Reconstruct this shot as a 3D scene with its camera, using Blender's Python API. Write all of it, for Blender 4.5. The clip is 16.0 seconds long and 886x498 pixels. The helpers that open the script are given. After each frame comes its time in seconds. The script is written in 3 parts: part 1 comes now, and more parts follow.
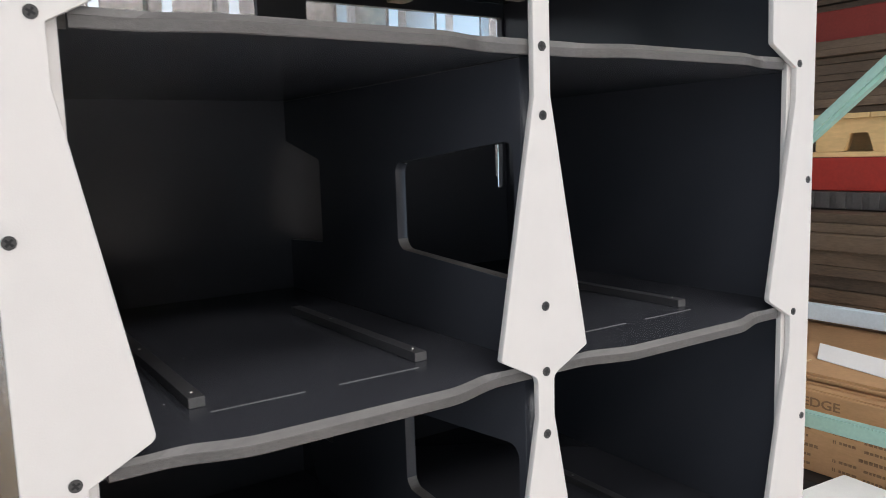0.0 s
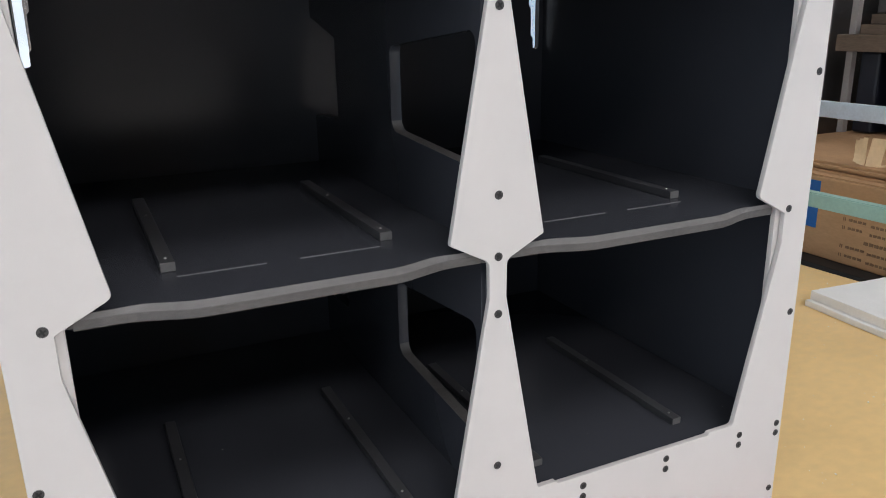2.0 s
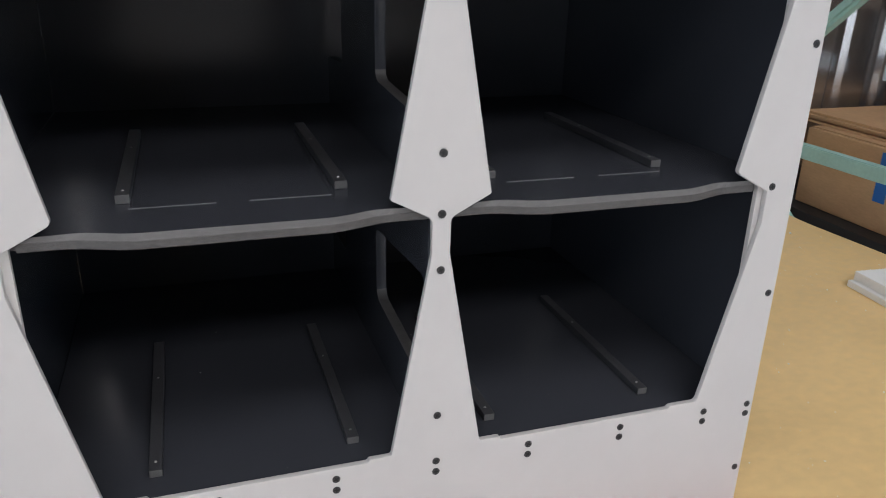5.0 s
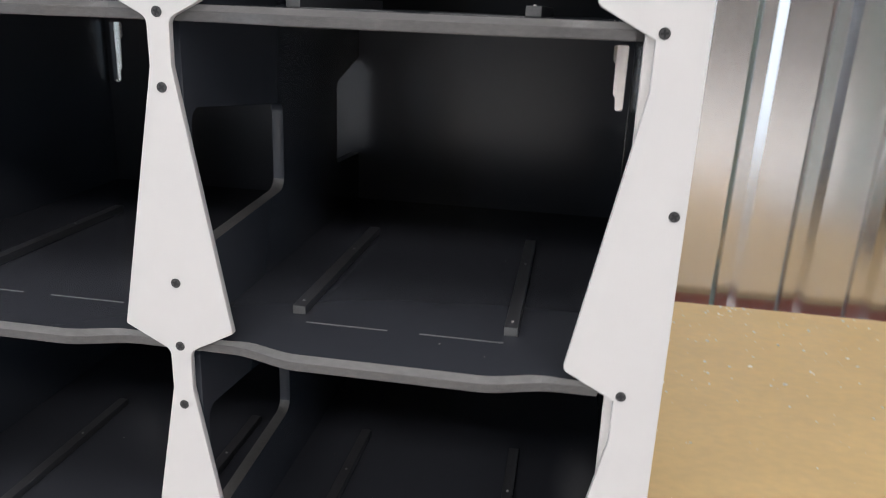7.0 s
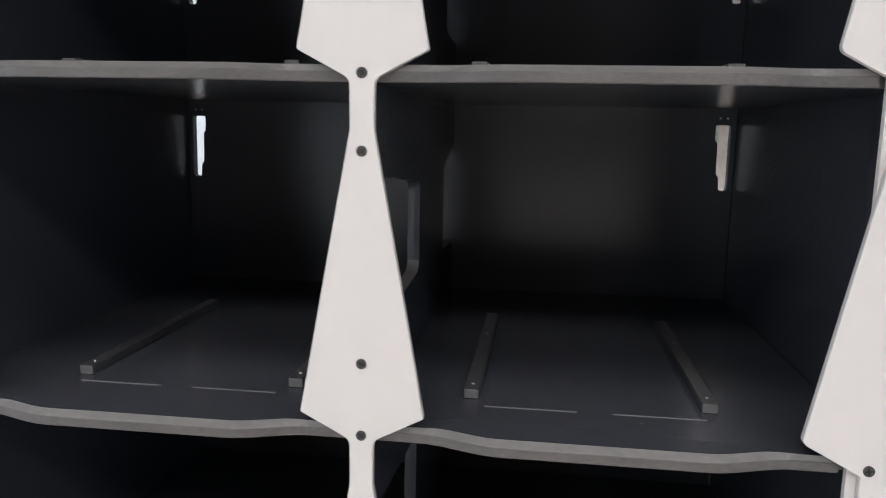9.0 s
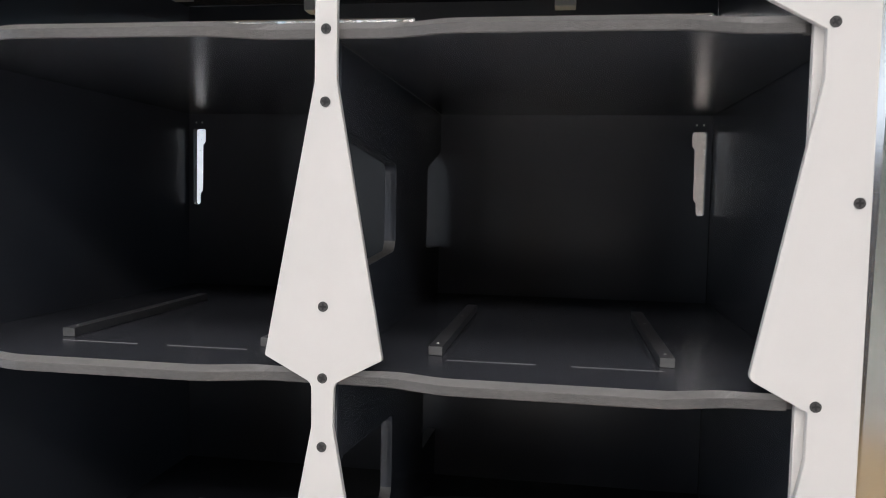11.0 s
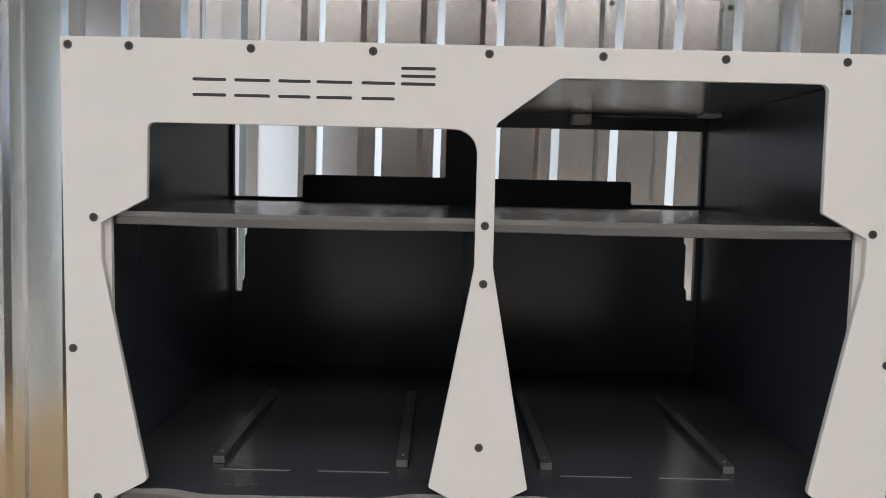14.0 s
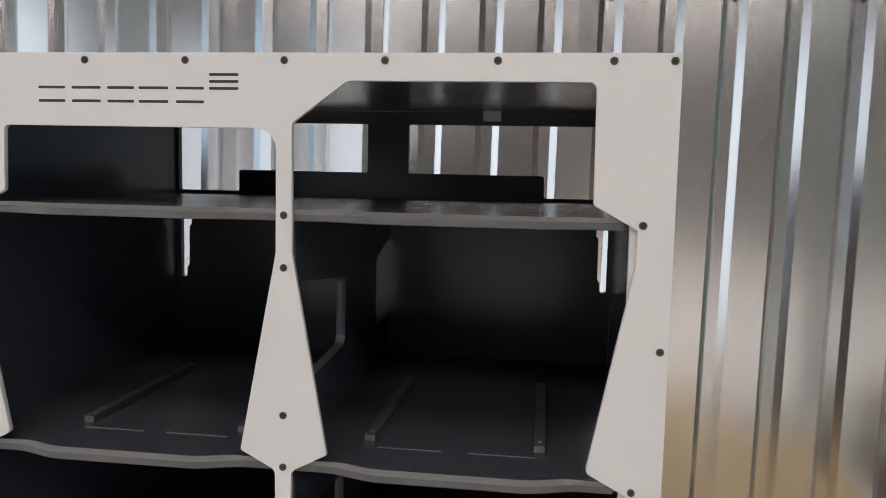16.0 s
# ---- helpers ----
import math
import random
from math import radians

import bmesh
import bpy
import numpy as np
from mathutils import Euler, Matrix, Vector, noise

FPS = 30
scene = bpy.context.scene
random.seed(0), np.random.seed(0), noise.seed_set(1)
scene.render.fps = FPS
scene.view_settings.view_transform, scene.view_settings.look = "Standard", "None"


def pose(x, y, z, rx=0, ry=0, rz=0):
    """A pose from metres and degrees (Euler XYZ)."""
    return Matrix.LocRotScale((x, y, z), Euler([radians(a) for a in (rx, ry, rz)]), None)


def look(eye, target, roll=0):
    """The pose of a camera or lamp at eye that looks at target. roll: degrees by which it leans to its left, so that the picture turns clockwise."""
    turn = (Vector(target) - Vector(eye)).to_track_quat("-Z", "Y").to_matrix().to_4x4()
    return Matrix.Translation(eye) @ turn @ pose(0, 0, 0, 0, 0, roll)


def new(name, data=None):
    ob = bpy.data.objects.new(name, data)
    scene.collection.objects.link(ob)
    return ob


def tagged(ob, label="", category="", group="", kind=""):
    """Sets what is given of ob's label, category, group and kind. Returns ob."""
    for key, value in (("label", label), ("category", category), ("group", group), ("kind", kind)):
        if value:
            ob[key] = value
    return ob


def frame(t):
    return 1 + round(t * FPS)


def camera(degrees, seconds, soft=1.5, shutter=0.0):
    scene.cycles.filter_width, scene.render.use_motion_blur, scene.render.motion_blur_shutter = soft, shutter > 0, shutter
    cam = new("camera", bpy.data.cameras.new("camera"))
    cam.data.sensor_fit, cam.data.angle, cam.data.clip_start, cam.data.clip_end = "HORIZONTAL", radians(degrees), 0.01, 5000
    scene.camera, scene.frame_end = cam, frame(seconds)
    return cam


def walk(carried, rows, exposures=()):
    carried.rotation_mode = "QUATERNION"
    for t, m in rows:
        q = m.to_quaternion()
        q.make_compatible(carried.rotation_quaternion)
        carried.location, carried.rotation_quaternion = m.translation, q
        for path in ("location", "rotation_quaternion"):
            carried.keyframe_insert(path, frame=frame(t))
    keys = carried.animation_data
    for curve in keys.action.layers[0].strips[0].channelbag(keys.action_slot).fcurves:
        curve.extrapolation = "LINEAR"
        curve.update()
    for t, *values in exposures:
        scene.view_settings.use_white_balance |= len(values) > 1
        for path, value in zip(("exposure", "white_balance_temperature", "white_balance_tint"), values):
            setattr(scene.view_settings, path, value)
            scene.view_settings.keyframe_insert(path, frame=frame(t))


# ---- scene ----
cam = camera(60.2, 16.0, soft=0.55, shutter=0.35)
PATH = [
    (0, (-0.406, -0.46, 1.785), (0.698, 1.189, 1.536), -1.8),
    (0.5, (-0.387, -0.455, 1.764), (0.741, 1.171, 1.475), -1.6),
    (0.8, (-0.38, -0.454, 1.715), (0.705, 1.188, 1.358), -1.7),
    (1, (-0.365, -0.474, 1.654), (0.659, 1.192, 1.233), -1.6),
    (1.3, (-0.35, -0.5, 1.575), (0.613, 1.179, 1.074), -1.7),
    (1.5, (-0.33, -0.529, 1.558), (0.565, 1.183, 1.044), -1.8),
    (2, (-0.314, -0.547, 1.543), (0.511, 1.181, 0.964), -1.0),
    (2.5, (-0.315, -0.531, 1.527), (0.496, 1.177, 0.877), -0.1),
    (3, (-0.319, -0.486, 1.473), (0.506, 1.183, 0.742), 0.5),
    (3.5, (-0.326, -0.464, 1.495), (0.556, 1.169, 0.752), 0.2),
    (3.7, (-0.342, -0.464, 1.48), (0.567, 1.152, 0.731), 0.1),
    (5.8, (-0.044, -0.664, 1.606), (0.261, 1.175, 0.879), 1.7),
    (6, (-0.003, -0.618, 1.609), (0.24, 1.228, 0.877), 1.4),
    (6.5, (0.133, -0.542, 1.61), (0.139, 1.325, 0.892), 0.7),
    (7, (0.298, -0.525, 1.616), (-0.007, 1.357, 1.012), 2.3),
    (7.5, (0.341, -0.493, 1.618), (-0.144, 1.375, 1.094), 3.4),
    (8, (0.287, -0.457, 1.607), (-0.182, 1.431, 1.144), 2.8),
    (8.5, (0.203, -0.457, 1.58), (-0.13, 1.475, 1.183), 2.2),
    (9, (0.124, -0.52, 1.57), (-0.125, 1.439, 1.253), 1.1),
    (9.5, (0.08, -0.538, 1.572), (-0.106, 1.439, 1.327), 1.4),
    (10, (0.089, -0.507, 1.665), (-0.088, 1.476, 1.466), 1.3),
    (10.2, (0.104, -0.511, 1.69), (-0.087, 1.472, 1.516), 1.2),
    (12.3, (0.243, -0.635, 1.779), (-0.196, 1.313, 1.668), 1.9),
    (12.5, (0.18, -0.647, 1.787), (-0.208, 1.312, 1.68), 1.9),
    (13, (0.033, -0.674, 1.823), (-0.188, 1.311, 1.709), 1.3),
    (13.5, (-0.025, -0.68, 1.858), (-0.094, 1.314, 1.716), 1.4),
    (14, (-0.04, -0.689, 1.901), (-0.032, 1.304, 1.734), 1.3),
    (14.5, (-0.016, -0.695, 1.9), (0.023, 1.295, 1.71), 1.1),
    (15, (0.054, -0.708, 1.899), (0.059, 1.283, 1.711), 0.7),
    (15.5, (0.163, -0.712, 1.906), (0.062, 1.277, 1.724), 0.6),
    (16, (0.259, -0.737, 1.905), (-0.002, 1.237, 1.722), 1.3),
]
walk(cam, [(t, look(eye, target, roll)) for t, eye, target, roll in PATH],
     exposures=[(0.0, -1.67, 6100, 10), (3.5, -2.1, 5850, 10), (6.0, -2.12, 5850, 10), (6.5, -1.83, 5850, 10), (7.0, -1.72, 5950, 10), (9.0, -1.77, 6050, 10), (10.0, -1.66, 6000, 10), (12.5, -2.08, 6250, 10), (14.5, -2.2, 6250, 10), (16.0, -2.28, 6250, 10)])

# ---------------------------------------------------------------- world, sun, lights
world = bpy.data.worlds.new("sky_world")
scene.world = world
world.use_nodes = True
wn = world.node_tree
sky = wn.nodes.new("ShaderNodeTexSky")
sky.sky_type, sky.sun_disc = "NISHITA", False
sky.sun_elevation, sky.sun_rotation = radians(38), radians(-70)
wn.nodes["Background"].inputs["Strength"].default_value = 0.12
wn.links.new(sky.outputs[0], wn.nodes["Background"].inputs[0])


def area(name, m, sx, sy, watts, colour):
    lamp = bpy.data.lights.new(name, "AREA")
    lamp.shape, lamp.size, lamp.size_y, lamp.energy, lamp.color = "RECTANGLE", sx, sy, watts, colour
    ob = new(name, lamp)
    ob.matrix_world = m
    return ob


# daylight through loading doors in west, east and south walls; unseen hall lamps added
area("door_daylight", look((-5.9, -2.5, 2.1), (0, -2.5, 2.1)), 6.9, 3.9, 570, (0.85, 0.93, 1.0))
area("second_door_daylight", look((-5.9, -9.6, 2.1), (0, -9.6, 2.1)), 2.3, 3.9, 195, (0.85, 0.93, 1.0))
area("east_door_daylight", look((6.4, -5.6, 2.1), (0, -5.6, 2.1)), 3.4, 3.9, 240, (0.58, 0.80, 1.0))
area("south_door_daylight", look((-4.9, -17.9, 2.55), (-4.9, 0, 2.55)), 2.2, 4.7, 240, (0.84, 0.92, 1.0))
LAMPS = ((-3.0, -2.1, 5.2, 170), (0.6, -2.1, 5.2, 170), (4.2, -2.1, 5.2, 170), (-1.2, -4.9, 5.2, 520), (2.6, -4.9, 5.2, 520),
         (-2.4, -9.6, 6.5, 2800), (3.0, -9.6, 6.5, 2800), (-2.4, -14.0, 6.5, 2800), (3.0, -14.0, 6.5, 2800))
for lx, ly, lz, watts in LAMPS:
    area("added_hall_lamp_light", look((lx, ly, lz - 0.27), (lx, ly, 0)), 3.2, 1.3, watts, (1.0, 0.93, 0.88))

# ---------------------------------------------------------------- materials


def material(name, colour, rough=0.5, metal=0.0, vary=0.15, scale=20.0, bump=0.0, bump_scale=300.0, spec=0.5, stretch=(1, 1, 1), rough_vary=0.0, tint=None, each=0.0):
    """A principled surface with colour mottling at two scales and a fine relief, in metres of the object."""
    m = bpy.data.materials.new(name)
    m.use_nodes = True
    nt = m.node_tree
    p = nt.nodes["Principled BSDF"]
    p.inputs["Roughness"].default_value = rough
    p.inputs["Metallic"].default_value = metal
    p.inputs["Specular IOR Level"].default_value = spec
    co = nt.nodes.new("ShaderNodeTexCoord")
    mp = nt.nodes.new("ShaderNodeMapping")
    mp.inputs["Scale"].default_value = stretch
    nt.links.new(co.outputs["Object"], mp.inputs[0])

    def noise_at(s, detail=4):
        n = nt.nodes.new("ShaderNodeTexNoise")
        n.inputs["Scale"].default_value, n.inputs["Detail"].default_value = s, detail
        nt.links.new(mp.outputs[0], n.inputs[0])
        return n
    big, small = noise_at(scale), noise_at(scale * 9, 6)
    add = nt.nodes.new("ShaderNodeMath")
    add.operation = "ADD"
    nt.links.new(big.outputs[0], add.inputs[0])
    nt.links.new(small.outputs[0], add.inputs[1])
    ramp = nt.nodes.new("ShaderNodeMapRange")
    ramp.inputs[1].default_value, ramp.inputs[2].default_value = 0.6, 1.4
    nt.links.new(add.outputs[0], ramp.inputs[0])
    mix = nt.nodes.new("ShaderNodeMix")
    mix.data_type = "RGBA"
    dark = tint or tuple(c * (1 - vary) for c in colour)
    mix.inputs[6].default_value = (*dark, 1)
    mix.inputs[7].default_value = (*[min(1, c * (1 + vary * 0.6)) for c in colour], 1)
    nt.links.new(ramp.outputs[0], mix.inputs[0])
    if each:
        info = nt.nodes.new("ShaderNodeObjectInfo")
        lift = nt.nodes.new("ShaderNodeMapRange")
        lift.inputs[3].default_value, lift.inputs[4].default_value = 1 - each, 1 + each
        nt.links.new(info.outputs["Random"], lift.inputs[0])
        piece = nt.nodes.new("ShaderNodeHueSaturation")
        nt.links.new(lift.outputs[0], piece.inputs["Value"])
        nt.links.new(mix.outputs[2], piece.inputs["Color"])
        nt.links.new(piece.outputs[0], p.inputs["Base Color"])
    else:
        nt.links.new(mix.outputs[2], p.inputs["Base Color"])
    if rough_vary:
        rr = nt.nodes.new("ShaderNodeMapRange")
        rr.inputs[1].default_value, rr.inputs[2].default_value = 0.3, 0.7
        rr.inputs[3].default_value, rr.inputs[4].default_value = rough - rough_vary, rough + rough_vary
        nt.links.new(small.outputs[0], rr.inputs[0])
        nt.links.new(rr.outputs[0], p.inputs["Roughness"])
    if bump:
        b = nt.nodes.new("ShaderNodeBump")
        b.inputs["Strength"].default_value, b.inputs["Distance"].default_value = bump, 0.001
        n = noise_at(bump_scale, 3)
        nt.links.new(n.outputs[0], b.inputs["Height"])
        nt.links.new(b.outputs[0], p.inputs["Normal"])
    return m


WHITE = material("white_panel_paint", (0.528, 0.509, 0.487), 0.42, vary=0.03, scale=6, bump=0.08, bump_scale=900, rough_vary=0.05)
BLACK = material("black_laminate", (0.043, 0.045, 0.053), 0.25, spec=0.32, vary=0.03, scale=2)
GROOVE = material("pale_groove", (0.175, 0.172, 0.172), 0.7, vary=0.2, scale=60)
GREYWOOD = material("greyed_wood", (0.66, 0.65, 0.64), 0.7, vary=0.2, scale=40)
EDGE = material("raw_black_board_edge", (0.078, 0.073, 0.069), 0.5, vary=0.30, scale=40, bump=0.3, bump_scale=900, stretch=(0.5, 1, 1.5))
# paler than EDGE: top light put into the chamfer's colour
CHAMFER = material("top_lit_routed_chamfer", (0.126, 0.120, 0.115), 0.45, vary=0.22, scale=30, bump=0.3, bump_scale=900, stretch=(0.4, 1, 1))
BAR = material("black_plastic_rail", (0.050, 0.050, 0.053), 0.32, vary=0.2, scale=30, bump=0.1, bump_scale=900)
LIT_RAILEND = material("lit_rail_end", (0.115, 0.114, 0.112), 0.6, vary=0.25, scale=60)
SCREW = material("black_oxide_screw", (0.050, 0.048, 0.046), 0.45, metal=0.3, vary=0.3, scale=300)
RECESS = material("screw_recess", (0.006, 0.006, 0.006), 0.7, vary=0.1)
BRIGHT = material("bright_screw_tip", (0.50, 0.49, 0.47), 0.5, metal=1.0, vary=0.1, scale=400)
INK = material("engraved_black", (0.018, 0.018, 0.018), 0.55, vary=0.2, scale=200)
PLY = material("bench_plywood", (0.84, 0.595, 0.27), 0.42, vary=0.11, scale=6.0, bump=0.2, bump_scale=500, stretch=(0.8, 1.15, 1), rough_vary=0.08)
DUST = material("white_crumbs", (0.92, 0.90, 0.84), 0.8, vary=0.05)
LINT = material("grey_dust", (0.34, 0.33, 0.32), 0.8, vary=0.3)
STEEL = material("galvanised_sheet", (0.66, 0.645, 0.64), 0.19, metal=0.93, vary=0.06, scale=12, stretch=(1, 1, 0.4))
# the rolled sheet blurs its reflections along the height more than across
upright = STEEL.node_tree.nodes.new("ShaderNodeCombineXYZ")
upright.inputs[2].default_value = 1.0
STEEL.node_tree.nodes["Principled BSDF"].inputs["Anisotropic"].default_value = 0.5
STEEL.node_tree.links.new(upright.outputs[0], STEEL.node_tree.nodes["Principled BSDF"].inputs["Tangent"])
TEAL = material("teal_rack_paint", (0.35, 0.575, 0.52), 0.42, vary=0.12, scale=12, bump=0.1)
RED = material("orange_red_beam_paint", (0.62, 0.085, 0.022), 0.4, vary=0.10, scale=12, bump=0.1)
# darkened copies of the beam red: the far rack's shade is put into the colour
SHADED_RED = material("shaded_red_beam_paint", (0.37, 0.024, 0.014), 0.45, vary=0.2, scale=9)
SHADED_DULL_RED = material("shaded_dull_red_beam_paint", (0.28, 0.035, 0.025), 0.5, vary=0.2, scale=12)
PALEBLUE = material("pale_blue_beam_paint", (0.64, 0.74, 0.83), 0.45, vary=0.12, scale=14)
CARD = material("brown_cardboard", (0.50, 0.30, 0.15), 0.8, vary=0.14, scale=8, bump=0.2, bump_scale=700, stretch=(1, 1, 3))
CARDPALE = material("pale_cardboard", (0.66, 0.49, 0.29), 0.8, vary=0.12, scale=12)
PINE = material("pallet_pine", (0.76, 0.53, 0.25), 0.65, vary=0.22, scale=10, stretch=(1, 0.25, 1), bump=0.2, each=0.12)
FOAM = material("white_foam_board", (0.88, 0.88, 0.86), 0.7, vary=0.05, scale=30, bump=0.4, bump_scale=400)
PAPER = material("white_paper", (0.88, 0.88, 0.87), 0.7, vary=0.04)
BOARDS = material("stacked_dark_boards", (0.130, 0.090, 0.060), 0.6, vary=0.45, scale=9, stretch=(0.5, 0.5, 3), each=0.28, bump=0.4, bump_scale=60)
POSTGREY = material("grey_post_paint", (0.30, 0.275, 0.26), 0.5, vary=0.15, scale=10)
NIGHT = material("dark_plastic", (0.012, 0.012, 0.013), 0.6, vary=0.2)
DARKSTEEL = material("dark_steel_deck", (0.085, 0.078, 0.075), 0.5, vary=0.3, scale=15)
NAVY = material("navy_plastic", (0.010, 0.012, 0.022), 0.4, vary=0.3)
BLUE = material("blue_tape", (0.02, 0.13, 0.42), 0.5, vary=0.1)
PRINT = material("dark_print", (0.24, 0.145, 0.078), 0.8, vary=0.2)
CONCRETE = material("concrete_floor", (0.82, 0.79, 0.745), 0.17, vary=0.15, scale=1.5, bump=0.2, bump_scale=80)
HALL = material("hall_wall_sheet", (0.075, 0.066, 0.058), 0.7, vary=0.1, scale=2)
LAMPMAT = bpy.data.materials.new("lamp_tube")
LAMPMAT.use_nodes = True
LAMPMAT.node_tree.nodes["Principled BSDF"].inputs["Emission Color"].default_value = (1, 0.93, 0.84, 1)
LAMPMAT.node_tree.nodes["Principled BSDF"].inputs["Emission Strength"].default_value = 3

# ---------------------------------------------------------------- helpers of the scene


def thing(name, at, label, category, group="", kind=""):
    ob = new(name)
    ob.empty_display_size = 0.05
    ob.location = at
    return tagged(ob, label, category, group, kind)


def origin(ob):
    v = Vector((0, 0, 0))
    while ob:
        v += ob.location
        ob = ob.parent
    return v


def mesh_object(name, me, mats, parent=None, label="", smooth=False):
    for mt in (mats if isinstance(mats, (list, tuple)) else [mats]):
        me.materials.append(mt)
    if parent:
        me.transform(Matrix.Translation(-origin(parent)))
    ob = new(name, me)
    ob.parent = parent
    if smooth:
        for f in me.polygons:
            f.use_smooth = True
    return tagged(ob, label)


def part(name, bm, mats, parent=None, label="", smooth=False):
    """Links a bmesh, built in world metres, as one mesh under a thing."""
    me = bpy.data.meshes.new(name)
    bmesh.ops.recalc_face_normals(bm, faces=bm.faces)
    bm.to_mesh(me)
    bm.free()
    return mesh_object(name, me, mats, parent, label, smooth)


def box(x0, x1, y0, y1, z0, z1, bevel=0.0, bm=None, turn=0.0, mat=0):
    """A box, with worn edges when bevel is given, added to bm."""
    b = bmesh.new()
    bmesh.ops.create_cube(b, size=1)
    c = Vector(((x0 + x1) / 2, (y0 + y1) / 2, (z0 + z1) / 2))
    bmesh.ops.transform(b, matrix=Matrix.Translation(c) @ Matrix.Rotation(turn, 4, "Z") @ Matrix.Diagonal((x1 - x0, y1 - y0, z1 - z0, 1)), verts=b.verts)
    if bevel:
        bmesh.ops.bevel(b, geom=b.edges[:], offset=bevel, segments=2, affect="EDGES", profile=0.5)
    for f in b.faces:
        f.material_index = mat
    if bm is None:
        return b
    me = bpy.data.meshes.new("tmp")
    b.to_mesh(me)
    b.free()
    bm.from_mesh(me)
    bpy.data.meshes.remove(me)
    return bm


def cyl(p, q, r, bm=None, seg=16, r2=None):
    b = bm or bmesh.new()
    p, q = Vector(p), Vector(q)
    m = Matrix.Translation((p + q) / 2) @ (q - p).to_track_quat("Z", "Y").to_matrix().to_4x4()
    bmesh.ops.create_cone(b, cap_ends=True, segments=seg, radius1=r, radius2=r if r2 is None else r2, depth=(q - p).length, matrix=m)
    return b


def fillet(points):
    """Corner points (x, y, radius) to a closed outline with rounded corners."""
    out, n = [], len(points)
    for i in range(n):
        p = Vector(points[i][:2])
        r = points[i][2] if len(points[i]) > 2 else 0
        if not r:
            out.append(p)
            continue
        a, b = (Vector(points[i - 1][:2]) - p), (Vector(points[(i + 1) % n][:2]) - p)
        la, lb = a.length, b.length
        a, b = a / la, b / lb
        half = a.angle(b) / 2
        d = min(r / math.tan(half), la * 0.48, lb * 0.48)
        r = d * math.tan(half)
        c = p + (a + b).normalized() * (r / math.sin(half))
        s, e = p + a * d - c, p + b * d - c
        sweep = s.angle_signed(e) if s.length else 0
        k = 6
        for j in range(k + 1):
            t = -sweep * j / k
            out.append(c + Vector((s.x * math.cos(t) - s.y * math.sin(t), s.x * math.sin(t) + s.y * math.cos(t))))
    return out


def plate(outlines, thick, m, bevel=0.0):
    """A flat board cut from outlines (the first outside, the rest holes), as a mesh at the pose m; its thickness runs along its local z."""
    cu = bpy.data.curves.new("plate", "CURVE")
    cu.dimensions, cu.fill_mode, cu.extrude, cu.bevel_depth, cu.bevel_resolution = "2D", "BOTH", thick / 2 - bevel, bevel, 1
    cu.offset = -bevel
    for outline in outlines:
        s = cu.splines.new("POLY")
        s.points.add(len(outline) - 1)
        for q, v in zip(s.points, outline):
            q.co = (v[0], v[1], 0, 1)
        s.use_cyclic_u = True
    ob = bpy.data.objects.new("plate", cu)
    scene.collection.objects.link(ob)
    bpy.context.view_layer.update()
    me = bpy.data.meshes.new_from_object(ob.evaluated_get(bpy.context.evaluated_depsgraph_get()))
    bpy.data.objects.remove(ob)
    bpy.data.curves.remove(cu)
    me.materials.clear()
    me.transform(m)
    bm = bmesh.new()
    bm.from_mesh(me)
    bmesh.ops.remove_doubles(bm, verts=bm.verts, dist=0.00002)
    bm.to_mesh(me)
    bm.free()
    return me


FRONT = Matrix(((1, 0, 0, 0), (0, 0, 1, 0), (0, 1, 0, 0), (0, 0, 0, 1)))   # plate x, y -> world x, z; thickness along y


def front_at(y):
    return Matrix.Translation((0, y, 0)) @ FRONT


# ---------------------------------------------------------------- the cabinet
BENCH = 0.912
TOP = 2.025
HALF = 0.380
SHELF = (1.865, 1.605, 1.345)          # heights of the three shelf screws, in the middle of each shelf
FLOOR = 1.0910
BACK = 0.505

cabinet = thing("storage_cabinet", (0, 0.25, BENCH), "black laminate six-bay cabinet with white screwed front panel", "cabinet")


def opening(side):
    """The outline of one column's opening in the front panel; side -1 or 1."""
    p = []
    if side < 0:
        p += [(0.0085, 1.951, 0.021), (0.303, 1.951, 0.006)]
    else:
        p += [(0.0080, 1.9565, 0.008), (0.064, 1.998, 0.012), (0.303, 1.998, 0.007)]
    p += [(0.3045, 1.883, 0.004)]
    for i, z in enumerate(SHELF):
        p += [(0.346, z - 0.0045, 0.0015), (0.346, z - 0.038, 0.004)]
        if i < 2:
            p += [(0.3065, SHELF[i + 1] + 0.0165, 0.006)]
    p += [(0.3020, 1.1015, 0.005), (0.2680, 1.1015, 0.002), (0.2660, 1.0985, 0.002), (0.0690, 1.0985, 0.002), (0.0670, 1.1015, 0.002), (0.0455, 1.1015, 0.003)]
    for i in (2, 1, 0):
        z = SHELF[i]
        p += [(0.0085, z - 0.038, 0.004)]
        if i:
            p += [(0.0088, z - 0.004, 0.008), (0.0460, z + 0.0155, 0.002)]
    return [(side * q[0], q[1], q[2]) for q in (p if side > 0 else p)]


outer = [(-HALF, BENCH + 0.001), (HALF, BENCH + 0.001), (HALF, TOP), (-HALF, TOP)]
front_mesh = plate([fillet([(*q, 0.0012) for q in outer]), fillet(opening(-1)), fillet(opening(1))], 0.006, front_at(0.003), 0.0005)
mesh_object("front_panel", front_mesh, WHITE, cabinet, "white painted front panel with faceted bay openings")

